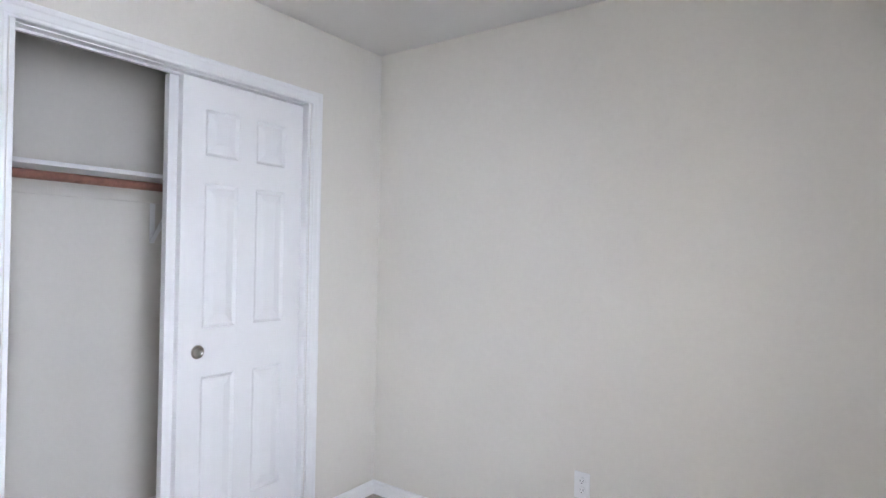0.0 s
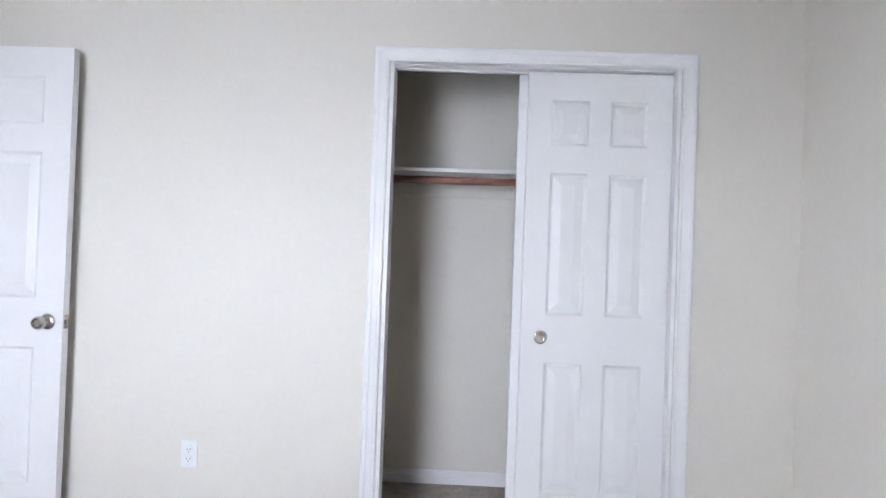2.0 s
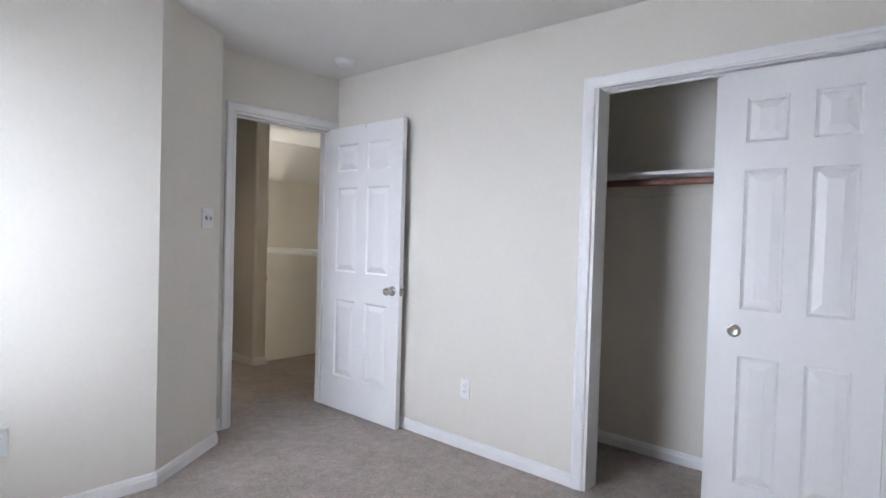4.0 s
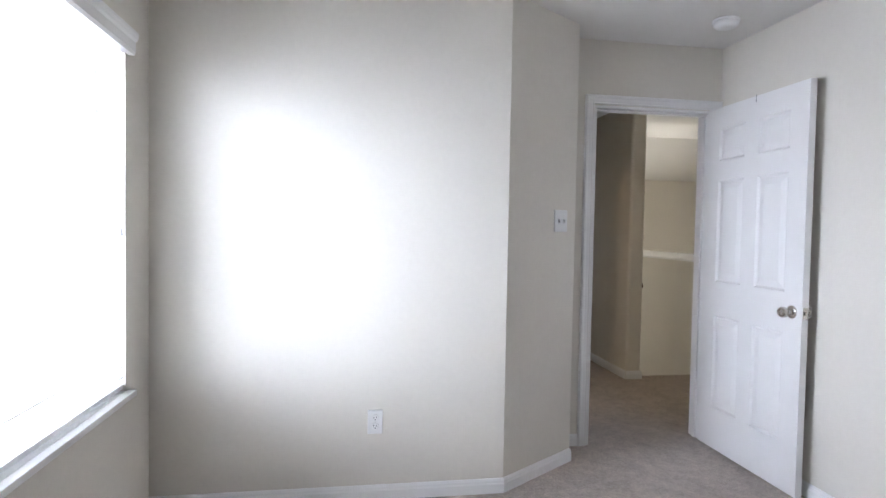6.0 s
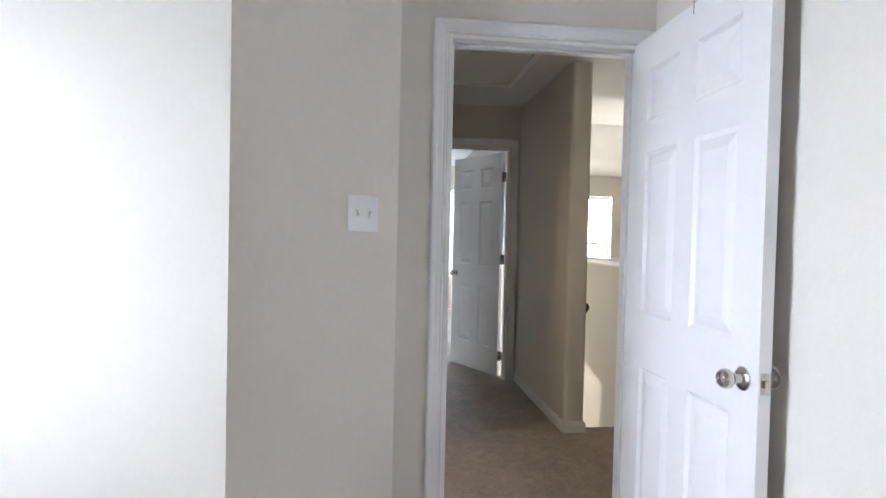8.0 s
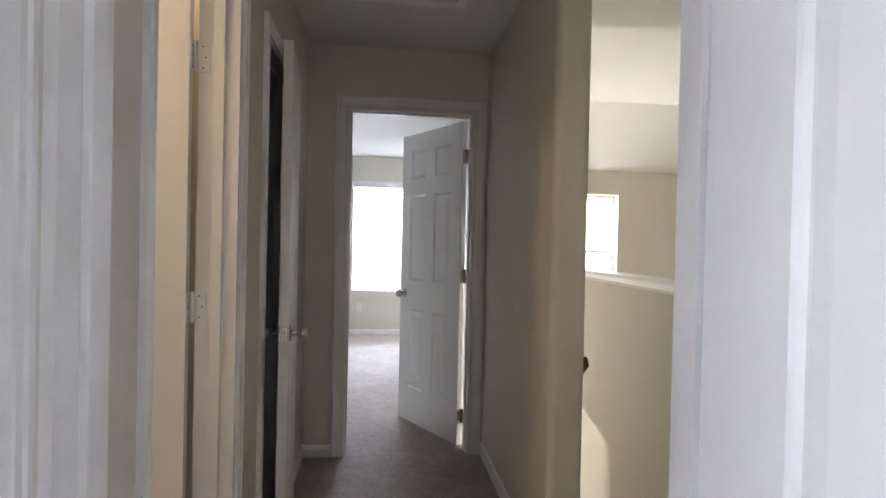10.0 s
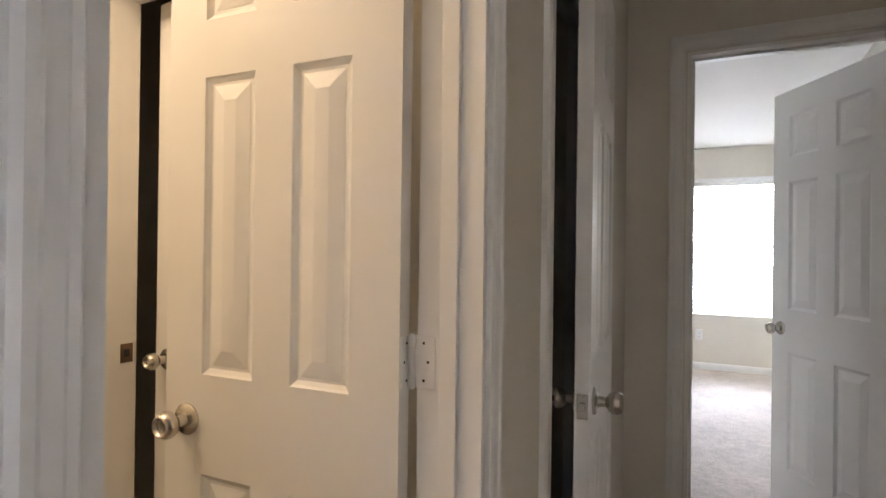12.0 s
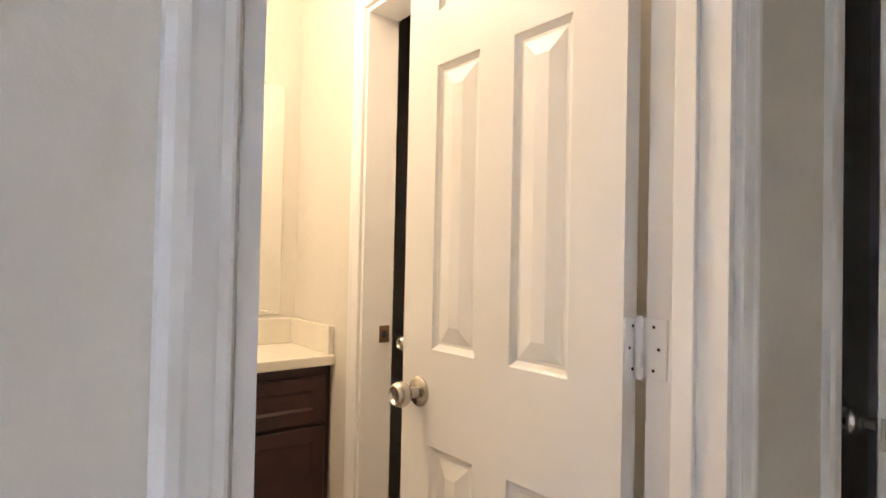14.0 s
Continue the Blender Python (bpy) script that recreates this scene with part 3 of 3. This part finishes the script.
# attic hatch in the hall ceiling
hatch = thing("attic_hatch", "white framed attic access panel in the hall ceiling", "attic hatch", pose(-0.40, 1.46, H))
part("panel", boxed((-0.26, -0.56, -0.010), (0.26, 0.56, -0.001)), CEIL, hatch)
for a, b in (((-0.31, -0.61), (-0.265, 0.61)), ((0.265, -0.61), (0.31, 0.61)), ((-0.264, -0.61), (0.264, -0.565)), ((-0.264, 0.565), (0.264, 0.61))):
    part("trim_strip", boxed((*a, -0.016), (*b, -0.001), 0.003), TRIM, hatch)

# linen closet inside
wall("wall_linen_back", (-1.60, 1.515), (-1.60, HY), 0.1, 0, H)

# ---- stairs and open space beside the hall ----
half = wall("wall_half", (1.25, 5.6), (1.25, 1.69), 0.115, -2.7, 1.04, label="greige half wall beside the stairs, open above")
capp = ((-0.03, 0), (-0.012, -0.035), (-0.012, -0.055), (0.127, -0.055), (0.127, -0.035), (0.145, 0), (0.145, 0.020), (-0.03, 0.020))
bm = bmesh.new()
rings = [[bm.verts.new((1.25 + x, y, 1.06 + z)) for x, z in capp] for y in (1.692, 5.6)]
for i in range(8):
    bm.faces.new((rings[0][i], rings[0][(i + 1) % 8], rings[1][(i + 1) % 8], rings[1][i]))
bm.faces.new(rings[0]), bm.faces.new(rings[1])
struct("trim", bm, TRIM, "white moulded cap along the top of the half wall", "cap")
wall("wall_stair_west", (0.29, HY), (0.29, 7.0), 0.1, -2.7, 2.9)
wall("wall_stair_west_low", (0.29, 1.5), (0.29, HY), 0.1, -2.7, -0.2)
stairs = thing("staircase", "carpeted beige staircase going down beside the half wall", "stairs", pose(0, 0, 0))
me = mesh_of(boxed((0.292, 0, -0.25), (1.248, 0.28, 0), 0.012), "step", CARPET)
for k in range(13):
    s = new("step", me)
    s.parent = stairs
    s.matrix_basis = pose(0, 1.502 + 0.255 * k, -0.185 * (k + 1))
bm = bmesh.new()
sk = [(1.50, 0.0), (1.50, 0.09), (1.56, 0.09), (4.9, 0.09 - 0.7255 * 3.34), (4.9, -0.16 - 0.7255 * 3.34)]
r = [[bm.verts.new((x, y, z)) for y, z in sk] for x in (1.234, 1.2485)]
for i in range(5):
    bm.faces.new((r[0][i], r[0][(i + 1) % 5], r[1][(i + 1) % 5], r[1][i]))
bm.faces.new(r[0]), bm.faces.new(r[1])
part("skirt", bm, TRIM, stairs, "white sloping skirt board")
hand = thing("handrail", "dark brown wooden handrail on the stair wall", "handrail", pose(0.325, 1.49, 0.835, -36))
part("rail", boxed((-0.017, 0, -0.022), (0.017, 3.9, 0.022), 0.01), RAIL, hand, "", True)
for y in (0.25, 1.8, 3.4):
    part("bracket", boxed((-0.044, y - 0.01, -0.04), (0.004, y + 0.01, -0.0225), 0.003), NICKEL, hand)
slab_sheet("floor", 0.19, 8.2, -0.2, 7.2, -2.9, -2.7, CARPET, "beige carpet of the lower storey", "floor")
# great room
GX = 8.0
# the second, lower hole is unseen, cut to let sun onto the half wall
wall("wall_great_north", (0.29, 6.49), (GX, 6.49), 0.17, -2.7, 2.35, ((1.60 - 0.29, 2.62 - 0.29, 0.45, 1.955), (0.60 - 0.29, 1.08 - 0.29, -1.3, 0.56)))
wall("wall_great_east", (GX, 6.6), (GX, -0.1), 0.12, -2.7, 3.0)
wall("wall_great_south", (GX, 0.0), (1.37, 0.0), 0.12, -2.7, 3.0)
bm = bmesh.new()
pr = [(-0.1, 2.8), (5.1, 2.8), (6.66, 2.20), (6.66, 2.32), (5.1, 2.92), (-0.1, 2.92)]
r = [[bm.verts.new((x, y, z)) for y, z in pr] for x in (0.19, GX + 0.1)]
for i in range(6):
    bm.faces.new((r[0][i], r[0][(i + 1) % 6], r[1][(i + 1) % 6], r[1][i]))
bm.faces.new(r[0]), bm.faces.new(r[1])
struct("ceiling", bm, CEIL, "off-white vaulted ceiling sloping down to the outer wall", "ceiling")
struct("wall_header", boxed((0.29, 2.085, H + 0.12), (1.37, 2.2, 2.8)), PAINT, "greige painted header above the hall ceiling edge", "wall")
window("window_3", (1.60, 6.49, 0.45), (1, 0), (0, -1), 1.02, 1.505, 0.17, "white vinyl window in the open stair hall")
# added out of view: its jamb and head shape the stair sun patch
window("sun_patch_window", (0.60, 6.49, -1.3), (1, 0), (0, -1), 0.48, 1.86, 0.17, "unseen white window added to shape the sun patch on the half wall")

# ---- far room ----
FY = 7.07
FX0, FX1 = -0.84, 0.18
wall("wall_far_north", (-3.0, FY), (0.29, FY), 0.17, 0, H, ((FX0 + 3.0, FX1 + 3.0, 0.61, 2.075),))
wall("wall_far_west", (-3.0, HY), (-3.0, FY), 0.12, 0, H)
baseboard((-3.0, FY), (0.19, FY), (0, -1))
window("window_2", (FX0, FY, 0.61), (1, 0), (0, -1), FX1 - FX0, 1.465, 0.17, "bright white vinyl window in the far room")
blinds((FX0, FY, 0.622), (1, 0), (0, -1), FX1 - FX0, 1.453, -28, "white horizontal slat blinds over the far room window")
outlet((-0.74, FY, 0.385), (1, 0), (0, -1), "white duplex outlet under the far window")

# ---- bathroom ----
BX, BYN, BYS = -2.74, 1.338, 0.115
wall("wall_bath_north", (BX - 0.1, BYN), (HXL - 0.115, BYN), 0.115, 0, H, ((-2.205 - BX + 0.1, -1.50 - BX + 0.1, -1, DH),))
wall("wall_bath_west", (BX, BYS - 0.5), (BX, HY), 0.1, 0, H)
wall("wall_bath_south", (HXL - 0.115, BYS), (BX, BYS), 0.1, 0, H)
slab_sheet("floor", BX, HXL - 0.08, BYS, BYN, 0.0, 0.006, VINYL, "beige vinyl bathroom floor", "floor")
casing((-2.205, BYN, 0), (1, 0), (0, -1), 0.705, DH)
jamb((-2.205, BYN, 0), (1, 0), (0, -1), 0.705, DH, 0.117, stop=0)
six_panel_door("white six-panel inner bathroom door slightly open", pose(-1.516, BYN + 0.12, 0, 0, 0, 180 - 7), 0.645, t=0.035, hinges=False)
vanity = thing("vanity_cabinet", "dark espresso bathroom vanity cabinet with panel fronts", "cabinet", pose(0, 0, 0))
VX = -2.41
part("carcass", boxed((BX, 0.30, 0.09), (VX, BYN - 0.003, 0.8125), 0.002), DARK, vanity)
part("toe_kick", boxed((BX, 0.30, 0.006), (VX - 0.07, BYN - 0.003, 0.089)), DARK, vanity)


def cabinet_front(name, y0, y1, z0, z1):
    bm = bmesh.new()
    rings = []
    for inset, x in ((0, 0), (0, 0.016), (0.003, 0.019), (0.045, 0.019), (0.055, 0.012), (0.062, 0.012)):
        rings.append([bm.verts.new((VX + 0.0005 + x, y, z)) for y, z in ((y0 + inset, z0 + inset), (y1 - inset, z0 + inset), (y1 - inset, z1 - inset), (y0 + inset, z1 - inset))])
    for p, q in zip(rings, rings[1:]):
        for i in range(4):
            bm.faces.new((p[i], p[(i + 1) % 4], q[(i + 1) % 4], q[i]))
    bm.faces.new(rings[-1]), bm.faces.new(rings[0])
    return part(name, bm, DARK, vanity)


for y0, y1 in ((0.32, 0.80), (0.83, 1.31)):
    cabinet_front("drawer_front", y0, y1, 0.615, 0.775)
    cabinet_front("cabinet_door", y0, y1, 0.11, 0.60)
top = thing("countertop", "cream cultured marble vanity top with backsplash", "countertop", pose(0, 0, 0.012))
part("slab", boxed((BX + 0.001, 0.29, 0.801), (VX + 0.035, BYN - 0.002, 0.838), 0.006), COUNTER, top)
part("backsplash", boxed((BX + 0.001, 0.29, 0.838), (BX + 0.022, BYN - 0.024, 0.94), 0.004), COUNTER, top)
part("sidesplash", boxed((BX + 0.001, BYN - 0.023, 0.838), (VX + 0.02, BYN - 0.002, 0.94), 0.004), COUNTER, top)
mir = thing("mirror", "frameless wall mirror above the vanity top", "mirror", pose(0, 0, 0))
part("glass", boxed((BX + 0.001, 0.35, 0.967), (BX + 0.006, 1.27, 1.88), 0.001), MIRROR, mir)
strike_plate(pose(-2.1912, BYN + 0.085, 0.94), BRONZE, "small bronze strike plate on the inner bathroom jamb")
strike_plate(pose(HXL - 0.03, LY0 + 0.0138, 0.92, 0, 0, 90), BRONZE, "small bronze strike plate on the linen closet jamb")

# ---- outdoors ----
slab_sheet("ground", -600, 600, -600, 600, -3.2, -2.95, GROUND, "pale open ground outside", "ground")
# roof slab over the closed rooms
slab_sheet("roof", -3.4, 8.2, -4.1, 7.3, 3.1, 3.2, CEIL, "plain roof deck over the rooms", "roof")
